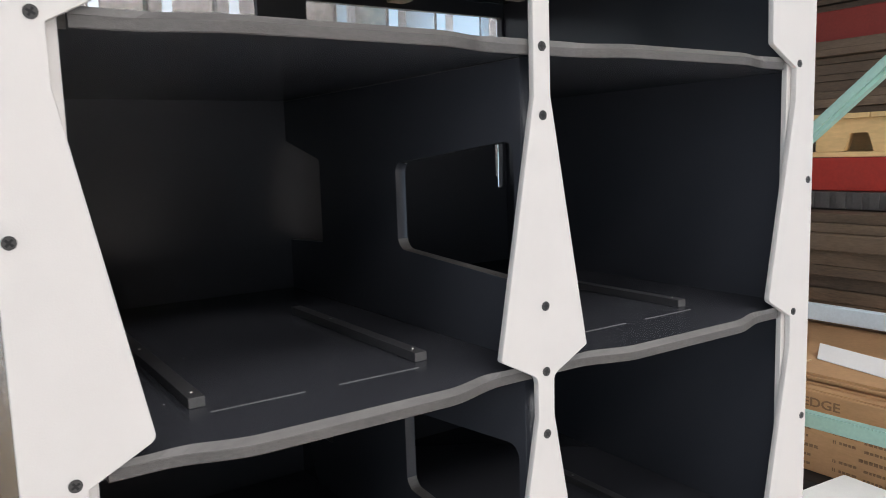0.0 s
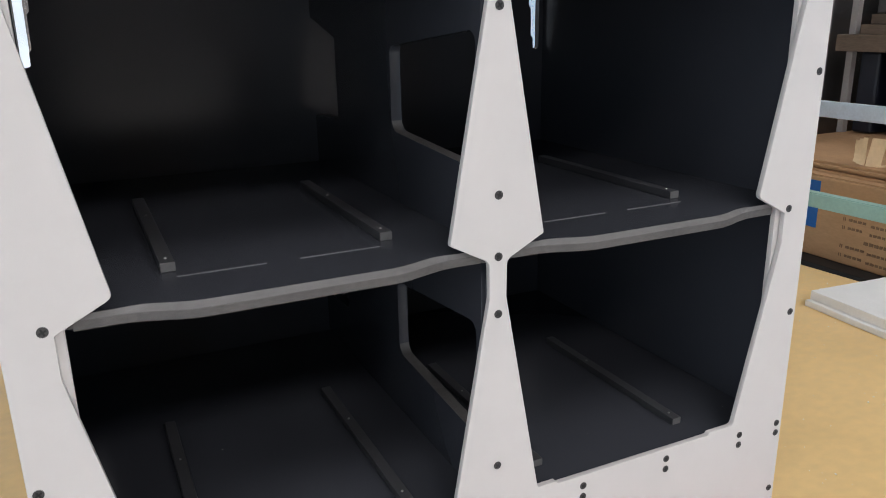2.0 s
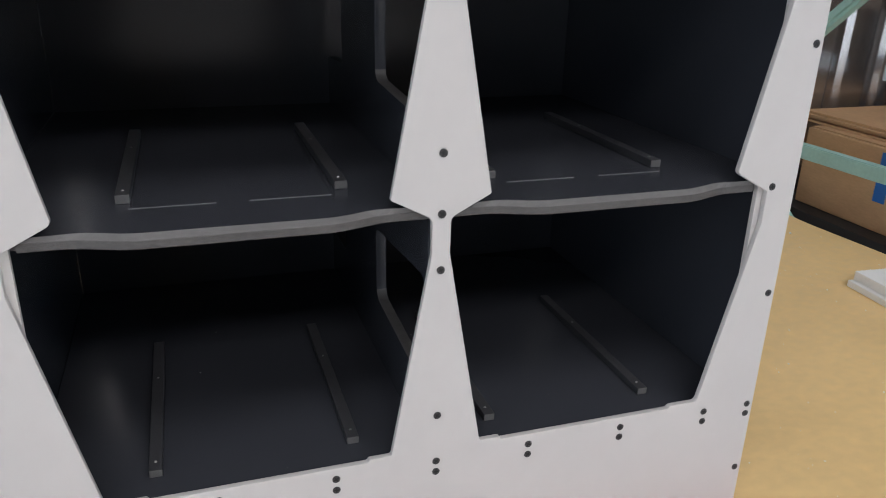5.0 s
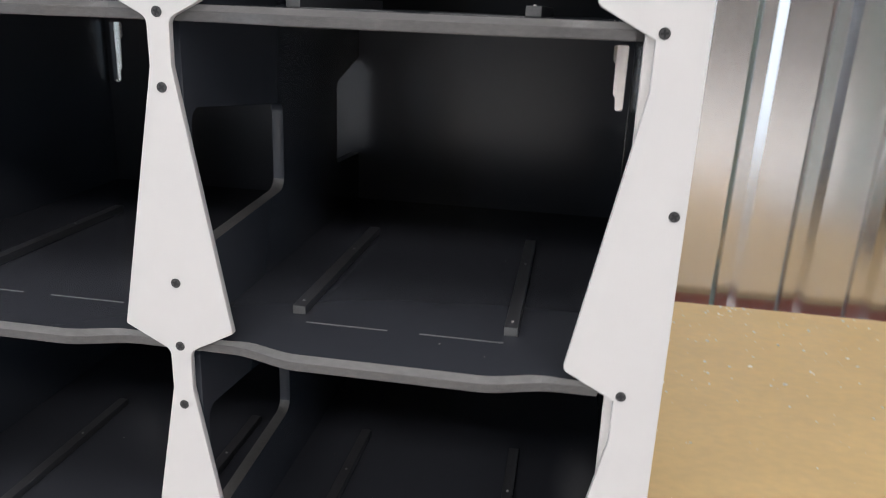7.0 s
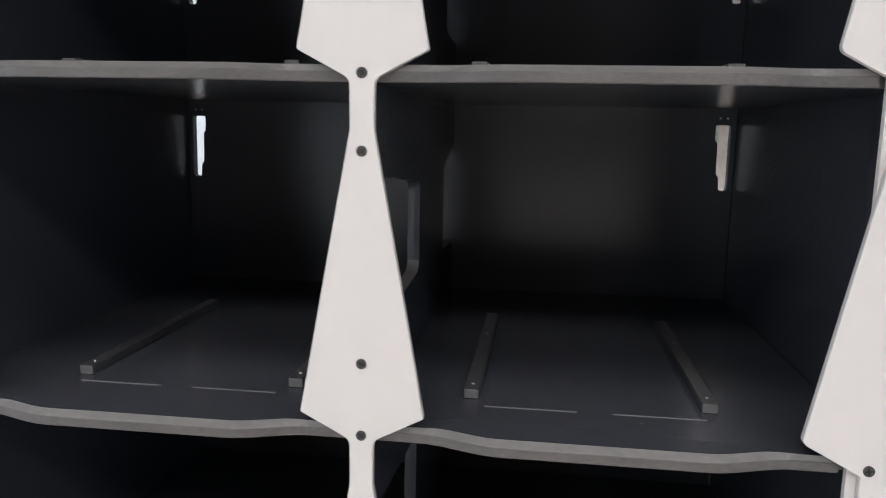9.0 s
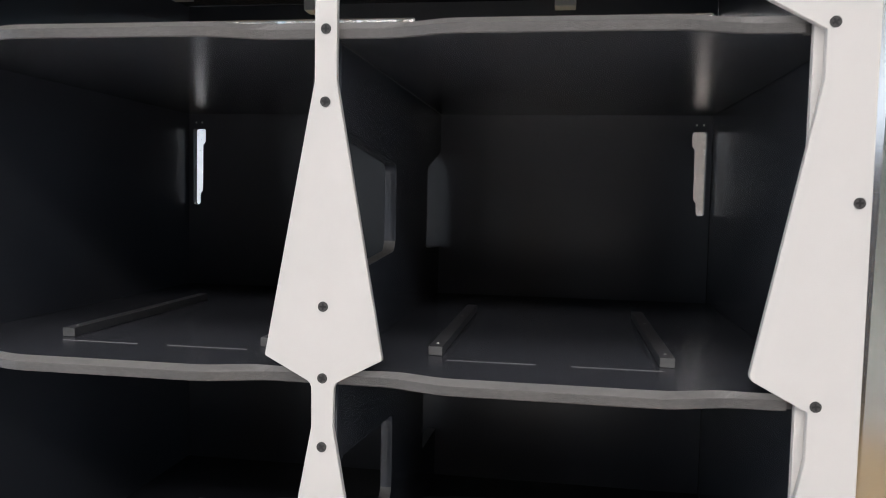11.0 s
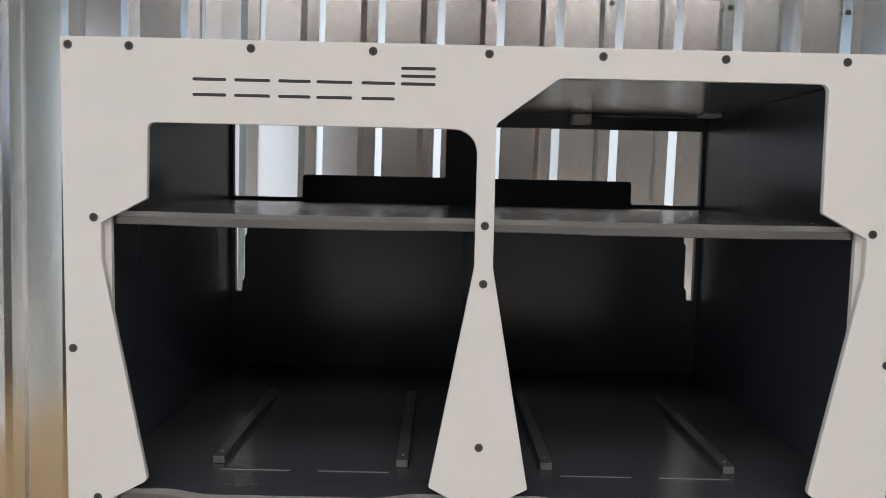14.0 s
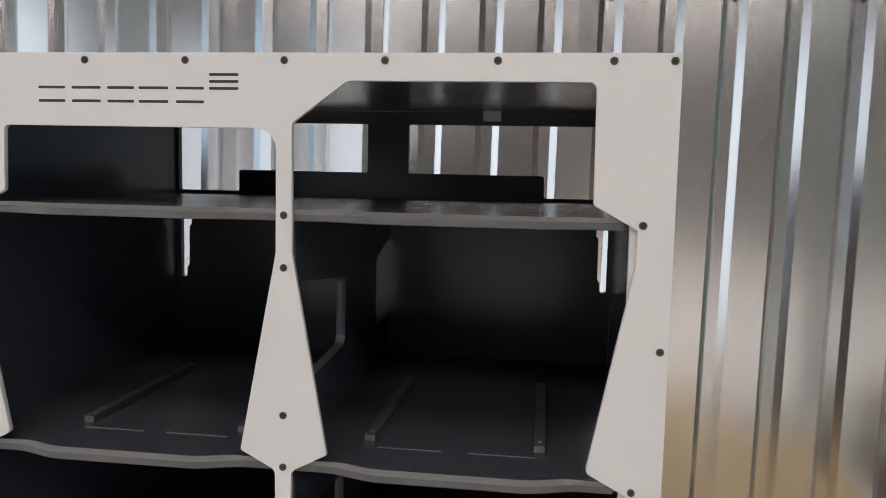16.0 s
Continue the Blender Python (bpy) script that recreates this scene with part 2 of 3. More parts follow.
for s in (-1, 1):
    x0, x1 = sorted((s * 0.3395, s * 0.3675))
    part("inner_front_strip", box(x0, x1, 0.0065, 0.0125, BENCH + 0.1, 2.012, 0.0006), WHITE, cabinet, "white strip behind the front panel")
    x0, x1 = sorted((s * 0.368, s * 0.380))
    part("side_panel", box(x0, x1, 0.0065, 0.517, BENCH + 0.001, 2.0125, 0.0006), BLACK, cabinet)

part("top_panel", box(-0.380, 0.380, 0.0065, 0.517, 2.013, TOP - 0.001, 0.0006), BLACK, cabinet)
part("bottom_floor", box(-0.3675, 0.3675, 0.013, BACK - 0.001, FLOOR - 0.012, FLOOR, 0.0006), BLACK, cabinet)


def ease(t):
    t = max(0.0, min(1.0, t))
    return t * t * (3 - 2 * t)


def shelf_front(x):
    """Front edge of a shelf: it swells forward in the middle of each bay."""
    return 0.0066 - 0.0151 * ease((abs(x) - 0.040) / 0.062) * ease((0.306 - abs(x)) / 0.062)


def shelf(z, chamfer):
    """A 12 mm shelf: a stopped chamfer runs along the top of each front edge; its paler colour paints light from above.
    """
    xs = [-0.334 + 0.668 * k / 96 for k in range(97)]
    outline = [(x, shelf_front(x)) for x in xs] + [(0.334, 0.0135), (0.3675, 0.0135), (0.3675, BACK - 0.001), (-0.3675, BACK - 0.001), (-0.3675, 0.0135), (-0.334, 0.0135)]
    bm = bmesh.new()
    rings = []
    for inset, h, sloped in ((0.0007, -0.006, 0), (0.0, -0.0053, 0), (0.0, 0.0010, 0), (0.0003, 0.0015, 1), (0.95, 0.0056, 2), (1.0, 0.006, 2)):
        ring = []
        for k, (x, y) in enumerate(outline):
            dy = inset
            if sloped == 2:
                run = ease((abs(x) - 0.034) / 0.032) * ease((0.312 - abs(x)) / 0.032)
                dy = 0.0004 + inset * chamfer * run
            ring.append(bm.verts.new((x, y + (dy if k < len(xs) else 0), z + h)))
        rings.append(ring)
    n = len(outline)
    for r, (a, b) in enumerate(zip(rings, rings[1:])):
        for i in range(n):
            f = bm.faces.new((a[i], a[(i + 1) % n], b[(i + 1) % n], b[i]))
            f.material_index = 2 if r >= 3 else 1
    bm.faces.new(rings[0][::-1])
    bm.faces.new(rings[-1])
    return bm


for i, z in enumerate(SHELF):
    part("shelf", shelf(z, 0.0048), [BLACK, EDGE, CHAMFER], cabinet, "black shelf with a raw grey routed front edge")


def divider_outlines(z0, lo, hi):
    """A divider from lo to hi with a cable opening above the bay floor z0 and a notch in its rear edge."""
    rear = BACK - 0.001
    board = [(0.020, lo), (rear, lo), (rear, z0 + 0.0655), (0.404, z0 + 0.0695, 0.004), (0.404, z0 + 0.1705, 0.004), (rear, z0 + 0.1960), (rear, hi), (0.020, hi)]
    window = [(0.030, z0 + 0.066, 0.012), (0.221, z0 + 0.0775, 0.014), (0.221, z0 + 0.165, 0.010), (0.030, z0 + 0.183, 0.012)]
    return [fillet(board), fillet(window)]


SIDE = Matrix(((0, 0, 1, 0), (1, 0, 0, 0), (0, 1, 0, 0), (0, 0, 0, 1)))    # plate x, y -> world y, z; thickness along x
for z0, z1 in ((SHELF[0] - 0.262 + 0.009, SHELF[0] - 0.0064), (SHELF[1] - 0.2536, SHELF[1] - 0.0064), (FLOOR + 0.0004, SHELF[2] - 0.0064)):
    lo = z1 - 0.2476 if z0 > 1.2 else z0
    base = z1 - 0.2476
    me = plate(divider_outlines(base, lo, z1), 0.012, SIDE, 0.0004)
    # up-facing edges take the paler EDGE colour, painting light from above
    for f in me.polygons:
        f.material_index = 1 if f.normal.z > 0.3 else 0
    mesh_object("divider", me, [BLACK, EDGE], cabinet, "black divider with a routed cable opening and a rear notch")


def back_holes():
    holes = []
    for s in (-1, 1):
        w = [(0.034, 1.9125, 0.003), (0.256, 1.9125, 0.005), (0.256, 1.877, 0.004), (0.3635, 1.877, 0.004), (0.3635, 1.992, 0.004), (0.034, 1.992, 0.003)]
        holes.append(fillet([(s * x, z, r) for x, z, r in w]))
        for top, low in ((1.8375, 1.7272), (1.5780, 1.4945), (1.3180, 1.2345)):
            k = [(0.3420, top, 0.003), (0.3420, top - 0.019, 0.002), (0.3455, top - 0.023, 0.002), (0.3460, low + 0.021, 0.001), (0.3495, low + 0.017, 0.002),
                 (0.3500, low, 0.004), (0.3608, low, 0.004), (0.3608, top, 0.003)]
            holes.append(fillet([(s * x, z, r) for x, z, r in k]))
    return holes


back_mesh = plate([[(-0.3675, BENCH + 0.02), (0.3675, BENCH + 0.02), (0.3675, 2.0125), (-0.3675, 2.0125)], *back_holes()], 0.012, front_at(BACK + 0.006), 0.0004)
mesh_object("back_panel", back_mesh, BLACK, cabinet, "black back panel with two windows and narrow cable slots")

for x in (-0.171, 0.171):
    part("corner_block", box(x - 0.014, x + 0.014, 0.478, 0.5045, 1.998, 2.0128, 0.001), GREYWOOD, cabinet, "small raw wooden block under the top")

for s in (-1, 1):
    x0, x1 = sorted((s * 0.340, s * 0.3672))
    # thin pale block added in place of a bright reflected sliver
    part("corner_block", box(x0, x1, 0.438, 0.4655, 2.0090, 2.0128, 0.0006), GREYWOOD, cabinet, "thin pale block standing in for a reflected sliver under the top")
    for z in SHELF:
        for x in (0.347, 0.356):
            part("screw_tip", cyl((s * x, BACK + 0.0004, z - 0.0185), (s * x, BACK - 0.0012, z - 0.0185), 0.0016, seg=10, r2=0.001), BRIGHT, cabinet, "small metal screw tip above the slot")

# rails on the bay floors and the fine grooves in front of them
for z in (SHELF[0] - 0.260 + 0.0062, SHELF[1] - 0.260 + 0.0062, FLOOR + 0.0002):
    for s in (-1, 1):
        for x in (0.074, 0.262):
            fore = 0.0 if z > 1.2 else 0.030          # the rails of the lowest bays sit further forward
            rail = part("floor_rail", box(s * x - 0.006, s * x + 0.006, 0.0745 - fore, 0.338 - fore, z, z + 0.0080, 0.0006), [BAR, LIT_RAILEND], cabinet, "black rail screwed to the bay floor")
            # front faces get a paler copy: front light put into the colour
            for f in rail.data.polygons:
                f.material_index = 1 if f.normal.y < -0.6 else 0
            for y in (0.088 - fore, 0.248 - fore):
                bm = cyl((s * x, y, z + 0.0078), (s * x, y, z + 0.0089), 0.0017, seg=10, r2=0.0010)
                part("screw_tip", bm, BRIGHT, rail, "bright metal screw tip")
        if z > 1.2:
            for a, b in ((0.086, 0.158), (0.186, 0.257)):
                xa, xb = sorted((s * a, s * b))
                part("groove", box(xa, xb, 0.0589, 0.0601, z - 0.0002, z + 0.0003), GROOVE, cabinet, "thin grey routed groove line")


def screw_mesh():
    bm = cyl((0, -0.0006, 0), (0, 0.0010, 0), 0.0039, seg=20)
    for f in bm.faces:
        f.material_index = 0
    for turn in (0, 1):
        a, b = (0.0026, 0.0007) if turn else (0.0007, 0.0026)
        box(-a, a, -0.00075, 0.0002, -b, b, bm=bm, mat=1)
    me = bpy.data.meshes.new("screw")
    bmesh.ops.recalc_face_normals(bm, faces=bm.faces)
    bm.to_mesh(me)
    bm.free()
    me.materials.append(SCREW)
    me.materials.append(RECESS)
    return me


screw = screw_mesh()
spots = [(x, 2.0175) for x in (-0.373, -0.319, -0.211, -0.103, 0, 0.101, 0.210, 0.318, 0.373)]
for z in SHELF:
    spots += [(-0.3525, z), (0.351, z), (0, z), (0, z - 0.053), (0, z - 0.2055), (-0.373, z - 0.120), (0.372, z - 0.120)]
for x in (-0.372, -0.314, -0.208, -0.100, 0, 0.100, 0.208, 0.314, 0.372):
    spots += [(x, 1.0865), (x, 1.0740)]
    if x:
        spots += [(x * (0.319 / 0.314) if abs(x) < 0.35 else x, 0.9255)]
spots += [(-0.372, 1.000), (0.372, 1.000)]
for x, z in spots:
    ob = new("screw", screw)
    ob.parent = cabinet
    ob.matrix_basis = Matrix.Translation(Vector((x, 0, z)) - origin(cabinet)) @ Matrix.Rotation(random.uniform(0, 6.28), 4, "Y")
    tagged(ob, "black cross-head screw")

# the dark mark on the head of the panel: plain strokes, no letters
mark = bmesh.new()
for x0, x1, z, n in ((-0.263, -0.233, 1.983, 2), (-0.226, -0.194, 1.983, 2), (-0.187, -0.158, 1.983, 2), (-0.153, -0.121, 1.983, 2), (-0.113, -0.083, 1.983, 2), (-0.078, -0.047, 1.9965, 3)):
    for k in range(n):
        h = z + (-0.0068, 0.0068, 0.0)[k]
        box(x0 + 0.0014, x1 - 0.0014, -0.0002, 0.0008, h - 0.0014, h + 0.0014, bm=mark)
        for x in (x0 + 0.0014, x1 - 0.0014):
            cyl((x, -0.00025, h), (x, 0.0008, h), 0.0014, mark, 12)
part("printed_mark", mark, INK, cabinet, "engraved dark line mark on the panel head")

# ---------------------------------------------------------------- the bench and the hall
bench = thing("workbench", (0, 0.7, 0), "rack bay workbench with a plywood top and orange-red front beam", "workbench")
top_outline = [(-1.75, -0.026, 0.004), (1.40, -0.026, 0.004), (1.332, 0.90, 0.02), (1.334, 1.17, 0.02), (1.360, 1.345, 0.02), (1.355, 1.4013, 0.01), (-1.75, 1.4013, 0.004)]
me = plate([fillet(top_outline)], 0.018, Matrix.Translation((0, 0, BENCH - 0.009)), 0.0008)
mesh_object("bench_top", me, PLY, bench, "worn tan plywood top with dust")
for y in (-0.0525, 1.262):
    part("beam", box(-1.72, 1.46 if y < 0 else 1.405, y - 0.026, y + 0.026, BENCH - 0.125, BENCH - (0.0012 if y < 0 else 0.0185), 0.003), RED, bench, "orange-red steel beam")


def bar_between(p, q, w, d, bevel=0.003):
    """A flat steel bar from p to q, w wide in the frame's plane and d deep across it (along x)."""
    p, q = Vector(p), Vector(q)
    b = bmesh.new()
    bmesh.ops.create_cube(b, size=1)
    v = (q - p).normalized()
    x = Vector((1, 0, 0))
    m = Matrix((x, x.cross(v) * -1, v)).transposed().to_4x4()
    bmesh.ops.transform(b, matrix=Matrix.Translation((p + q) / 2) @ m @ Matrix.Diagonal((d, w, (q - p).length, 1)), verts=b.verts)
    bmesh.ops.bevel(b, geom=b.edges[:], offset=bevel, segments=2, affect="EDGES")
    return b


hole_mesh = bpy.data.meshes.new("slot_hole")
hb = box(-0.0045, 0.0045, -0.0008, 0.001, -0.0065, 0.0065, 0.0015)
hb.to_mesh(hole_mesh)
hb.free()
hole_mesh.materials.append(NIGHT)


def rack_frame(x, side, back=1.395, skew=0.0):
    """A pallet rack frame: two perforated posts, a level brace and two diagonals; skew moves the back post sideways."""
    t = thing("rack_frame", (x, 0.7, 0), "teal bolted pallet rack frame at the bench end", "rack frame", "rack frames")
    for x, y in ((x, 0.060), (x + skew, back)):
        c = [(-0.0375, -0.035, 0.004), (0.0375, -0.035, 0.004), (0.0375, 0.035), (0.0200, 0.035), (0.0200, 0.032), (0.0345, 0.032), (0.0345, -0.032), (-0.0345, -0.032), (-0.0345, 0.032), (-0.0200, 0.032), (-0.0200, 0.035), (-0.0375, 0.035)]
        post = mesh_object("post", plate([fillet(c)], 3.6, Matrix.Translation((x, y, 1.8))), TEAL, t, "teal perforated open steel post")
        for i in range(44):
            h = new("slot_hole", hole_mesh)
            h.parent = post
            h.location = Vector((x - side * 0.020, y - 0.0352, 0.68 + 0.0508 * i)) - origin(t)
    part("brace", bar_between((x - skew, 0.10, 1.055), (x, back - 0.03, 1.055), 0.040, 0.030), TEAL, t)
    part("diagonal_brace", bar_between((x - skew, 0.10, 2.28), (x, back - 0.03, 1.225), 0.034, 0.042, 0.009), TEAL, t)
    part("diagonal_brace", bar_between((x - skew, 0.10, 0.20), (x, back - 0.03, 0.975), 0.030, 0.030, 0.007), TEAL, t)
    return t


rack_frame(1.502, 1, 1.342, -0.052)
rack_frame(-1.83, -1, 1.31)
part("beam_connector", box(1.360, 1.416, 1.289, 1.305, BENCH - 0.125, BENCH + 0.014, 0.006), RED, bench, "orange-red beam end plate")

RIB, PITCH, PHASE = ((0.0, 0.0), (0.0933, 0.0), (0.1095, 0.0112), (0.1410, 0.0132), (0.1608, 0.0)), 0.1646, 0.0248


def wall_sheet(k0, ribs, z0, z1):
    """A roll-formed sheet 1.5 mm thick, from the last flank of rib k0 over the next ribs; its first edge laps over its neighbour."""
    run = [(PHASE + k0 * PITCH + 0.1494, 0.0055), (PHASE + k0 * PITCH + 0.1608, -0.0017), (PHASE + (k0 + 1) * PITCH + 0.040, 0.0)]
    for k in range(k0 + 1, k0 + ribs + 1):
        run += [(PHASE + k * PITCH + dx, dy) for dx, dy in RIB[1:]]
        if k < k0 + ribs:
            run.append((PHASE + (k + 1) * PITCH, 0.0))
    bm = bmesh.new()
    rows = [[bm.verts.new((x, dy + t, z)) for t, z in ((0, z0), (0, z1), (0.0015, z1), (0.0015, z0))] for x, dy in run]
    for p, q in zip(rows, rows[1:]):
        for k in range(4):
            bm.faces.new((p[k], q[k], q[(k + 1) % 4], p[(k + 1) % 4]))
    bm.faces.new(rows[0])
    bm.faces.new(rows[-1][::-1])
    return bm


wall = thing("wall_north", (0, 0, 0), "galvanised corrugated steel wall of lapped sheets", "wall", kind="structure")
wall_pose = Matrix.Translation((0.7535, 1.465, 1.7)) @ Matrix.Rotation(radians(0.25), 4, "Z") @ Matrix.Rotation(radians(0.785), 4, "Y")
for k0 in range(-46, 36, 6):
    sheet_mesh = wall_sheet(k0, 6, -1.74, 4.92)
    bmesh.ops.transform(sheet_mesh, matrix=wall_pose, verts=sheet_mesh.verts)
    part("sheet", sheet_mesh, STEEL, wall)
for z, size, mat in ((1.297, 0.0060, PAPER), (1.820, 0.0045, CARDPALE)):
    part("sticker", box(-1.326 - size, -1.326 + size, 1.4545, 1.4558, z - size, z + size), mat, wall, "small pale square sticker")


fastener = bpy.data.meshes.new("fastener")
fb = cyl((0, 0.001, 0), (0, -0.0015, 0), 0.0075, seg=14)
cyl((0, -0.0010, 0), (0, -0.0065, 0), 0.0048, fb, 6)
fb.to_mesh(fastener)
fb.free()
fastener.materials.append(SCREW)
for k in range(-10, 7):
    f = new("fastener", fastener)
    f.parent = wall
    f.matrix_basis = wall_pose @ Matrix.Translation((PHASE + PITCH * (2 * k + 1) + 0.127, 0.0121, 0.708))


def slab(name, x0, x1, y0, y1, z0, z1, mat, label, category):
    return tagged(part(name, box(x0, x1, y0, y1, z0, z1), mat), label, category, kind="structure")


slab("floor", -6.2, 6.7, -18.2, 1.7, -0.1, 0.0, CONCRETE, "grey concrete hall floor", "floor")
slab("ceiling", -6.2, 6.7, -18.2, 1.7, 6.6, 6.7, HALL, "dark hall ceiling", "ceiling")
ew = bmesh.new()
box(6.5, 6.7, -18.2, -7.35, 0, 6.6, bm=ew)
box(6.5, 6.7, -3.85, 1.6, 0, 6.6, bm=ew)
box(6.5, 6.7, -7.35, -3.85, 4.1, 6.6, bm=ew)
tagged(part("wall_east", ew, HALL), "dark hall wall with an open side door", "wall", kind="structure")
tagged(part("ground_east", box(6.7, 40, -30, 30, -0.12, -0.02), CONCRETE), "concrete yard outside the side door", "ground", kind="structure")
sw = bmesh.new()
box(-3.7, 6.5, -18.2, -18.0, 0, 6.6, bm=sw)
box(-6.2, -3.7, -18.2, -18.0, 0, 0.18, bm=sw)
box(-6.2, -3.7, -18.2, -18.0, 4.95, 6.6, bm=sw)
tagged(part("wall_south", sw, HALL), "hall wall with a wide open gate", "wall", kind="structure")
ww = bmesh.new()
for y0, y1, z0 in ((-18.0, -10.8, 0), (-8.4, -6.0, 0), (1.0, 1.7, 0), (-10.8, -8.4, 4.1), (-6.0, 1.0, 4.1)):
    box(-6.2, -6.0, y0, y1, z0, 6.6, bm=ww)
tagged(part("wall_west", ww, HALL), "hall wall with two open loading doors", "wall", kind="structure")
tagged(part("ground", box(-40, -6.2, -30, 30, -0.12, -0.02), CONCRETE), "concrete yard outside the loading door", "ground", kind="structure")
# bodies of the added lamps, all out of view
for lx, ly, lz, watts in LAMPS:
    t = thing("added_ceiling_lamp", (lx, ly, lz - 0.2), "long white hall lamp, unseen and added to light the hall", "lamp", "hall lamps")
    part("housing", box(lx - 1.65, lx + 1.65, ly - 0.7, ly + 0.7, lz - 0.22, lz, 0.01), HALL, t)
    part("diffuser", box(lx - 1.6, lx + 1.6, ly - 0.65, ly + 0.65, lz - 0.255, lz - 0.221), LAMPMAT, t)
    # added skirts keep the high lamps out of the steel wall's reflections
    if lz > 6:
        skirt = bmesh.new()
        for k in (-1, 1):
            xa, xb = sorted((lx + k * 1.651, lx + k * 1.67))
            box(xa, xb, ly - 0.72, ly + 0.72, lz - 1.2, lz, bm=skirt)
            ya, yb = sorted((ly + k * 0.701, ly + k * 0.72))
            box(lx - 1.65, lx + 1.65, ya, yb, lz - 1.2, lz, bm=skirt)
        part("reflector_skirt", skirt, HALL, t, "dark sheet skirt added to block the lamp's low light")
    for k in (-1.2, 1.2):
        part("hanger", box(lx + k - 0.01, lx + k + 0.01, ly - 0.01, ly + 0.01, lz, 6.599), HALL, t)

# ---------------------------------------------------------------- the next rack bay, seen past the bench
foam_turn = radians(-4.8)
for k, (dx, dy, z0, z1) in enumerate(((0.0, 0.0, BENCH + 0.0003, BENCH + 0.0150), (0.010, -0.004, BENCH + 0.0155, BENCH + 0.0365))):
    f = part("foam_board", box(1.250 + dx - 0.166, 1.250 + dx + 0.166, 0.305 + dy - 0.230, 0.305 + dy + 0.230, z0, z1, 0.002, turn=foam_turn), FOAM)
    tagged(f, "white foam board lying in a stack on the bench", "board", "foam boards")

carton = thing("carton", (1.95, 0.78, 0.845), "long brown cardboard carton with dark printing", "box")
part("carton_body", box(1.622, 3.40, 0.30, 1.27, 0.845, 1.082, 0.004), CARD, carton)
flap = bmesh.new()
box(1.630, 3.39, 0.31, 1.26, 1.0825, 1.0865, 0.001, bm=flap)
part("flap", flap, CARD, carton)
pr = bmesh.new()


def print_line(y, z, widths, h):
    """A line of short print bars running away from y along the carton's side."""
    for w in widths:
        box(1.6203, 1.6214, y - w, y, z - h / 2, z + h / 2, bm=pr)
        y -= w + 0.0035


for col in range(3):
    y0 = 0.858 - 0.215 * col
    for z in (0.977, 0.953, 0.898, 0.872):
        print_line(y0, z, (0.0022, 0.0022), 0.010)
        print_line(y0 - 0.018, z, [random.uniform(0.006, 0.013) for k in range(4)], 0.007)
        print_line(y0 - 0.086, z - 0.004, [random.uniform(0.006, 0.012) for k in range(5)], 0.007)
    print_line(y0 - 0.072, 0.922, [random.uniform(0.008, 0.013) for k in range(7)], 0.009)
tagged(part("printing", pr, PRINT, carton), "rows of dark unreadable print bars", kind="stuff")
word = bpy.data.curves.new("word", "FONT")
word.body, word.size, word.extrude, word.offset = "EDGE", 0.036, 0.0004, 0.0006
word_ob = new("word_source", word)
bpy.context.view_layer.update()
word_mesh = bpy.data.meshes.new_from_object(word_ob.evaluated_get(bpy.context.evaluated_depsgraph_get()))
bpy.data.objects.remove(word_ob)
word_mesh.materials.clear()
word_mesh.transform(Matrix(((0, 0, -1, 1.6212), (-1, 0, 0, 0.738), (0, 1, 0, 1.0385), (0, 0, 0, 1))) @ Matrix.Diagonal((1.25, 1, 1, 1)))
mesh_object("lettering", word_mesh, PRINT, carton, "dark printed capital letters")
part("tape", box(1.6205, 1.6215, 0.944, 0.985, 0.930, 1.070), BLUE, carton, "blue tape patch")
# near-black slab below the carton, slightly wider than it
rest = part("dark_deck", box(1.56, 3.42, 0.26, 1.30, 0.74, 0.8448, 0.003), NIGHT)
tagged(rest, "dark slab under the carton", "rack deck")
sheet = thing("flattened_cartons", (1.85, 0.78, 1.087), "flat stack of brown cardboard sheets on the carton", "cardboard")
for k in range(4):
    part("sheet", box(1.665 + 0.012 * (k % 2), 3.45 - 0.008 * k, 0.34 + 0.02 * k, 1.37 - 0.005 * k, 1.0868 + 0.008 * k, 1.0940 + 0.008 * k, 0.001, turn=radians(0.12 * (k % 3 - 1))), CARD, sheet)
scrap = thing("cardboard_scrap", (1.70, 0.85, 1.119), "folded pale cardboard scrap standing on the sheets", "cardboard")
facing = Matrix.Rotation(radians(-58), 4, "Z")      # the scrap's broad side looks towards the bench
for k, (u, w, h, lean, bow) in enumerate(((0.006, 0.038, 0.080, 6, 0.004), (-0.022, 0.012, 0.077, 12, 0.008), (-0.033, 0.011, 0.070, 18, 0.011), (-0.043, 0.010, 0.060, 24, 0.013))):
    b = bmesh.new()
    grid = [[[b.verts.new((u + w * i + bow * math.sin(j / 5 * 1.57) ** 2 * (-1 if k else 1), side * 0.0016 + bow * math.sin(j / 5 * 3.14), h * j / 5)) for i in (-0.5, 0.5)] for j in range(6)] for side in (-1, 1)]
    for j in range(5):
        for g in grid:
            b.faces.new((g[j][0], g[j][1], g[j + 1][1], g[j + 1][0]))
        for i in (0, 1):
            b.faces.new((grid[0][j][i], grid[1][j][i], grid[1][j + 1][i], grid[0][j + 1][i]))
    for j in (0, 5):
        b.faces.new((grid[0][j][0], grid[0][j][1], grid[1][j][1], grid[1][j][0]))
    bmesh.ops.transform(b, matrix=Matrix.Translation((1.70, 0.855, 1.1195)) @ facing @ Matrix.Rotation(radians(-lean * 0.5), 4, "X") @ Matrix.Rotation(radians(lean * 0.6), 4, "Y"), verts=b.verts)
    part("fold", b, CARDPALE, scrap)
tongue = bmesh.new()
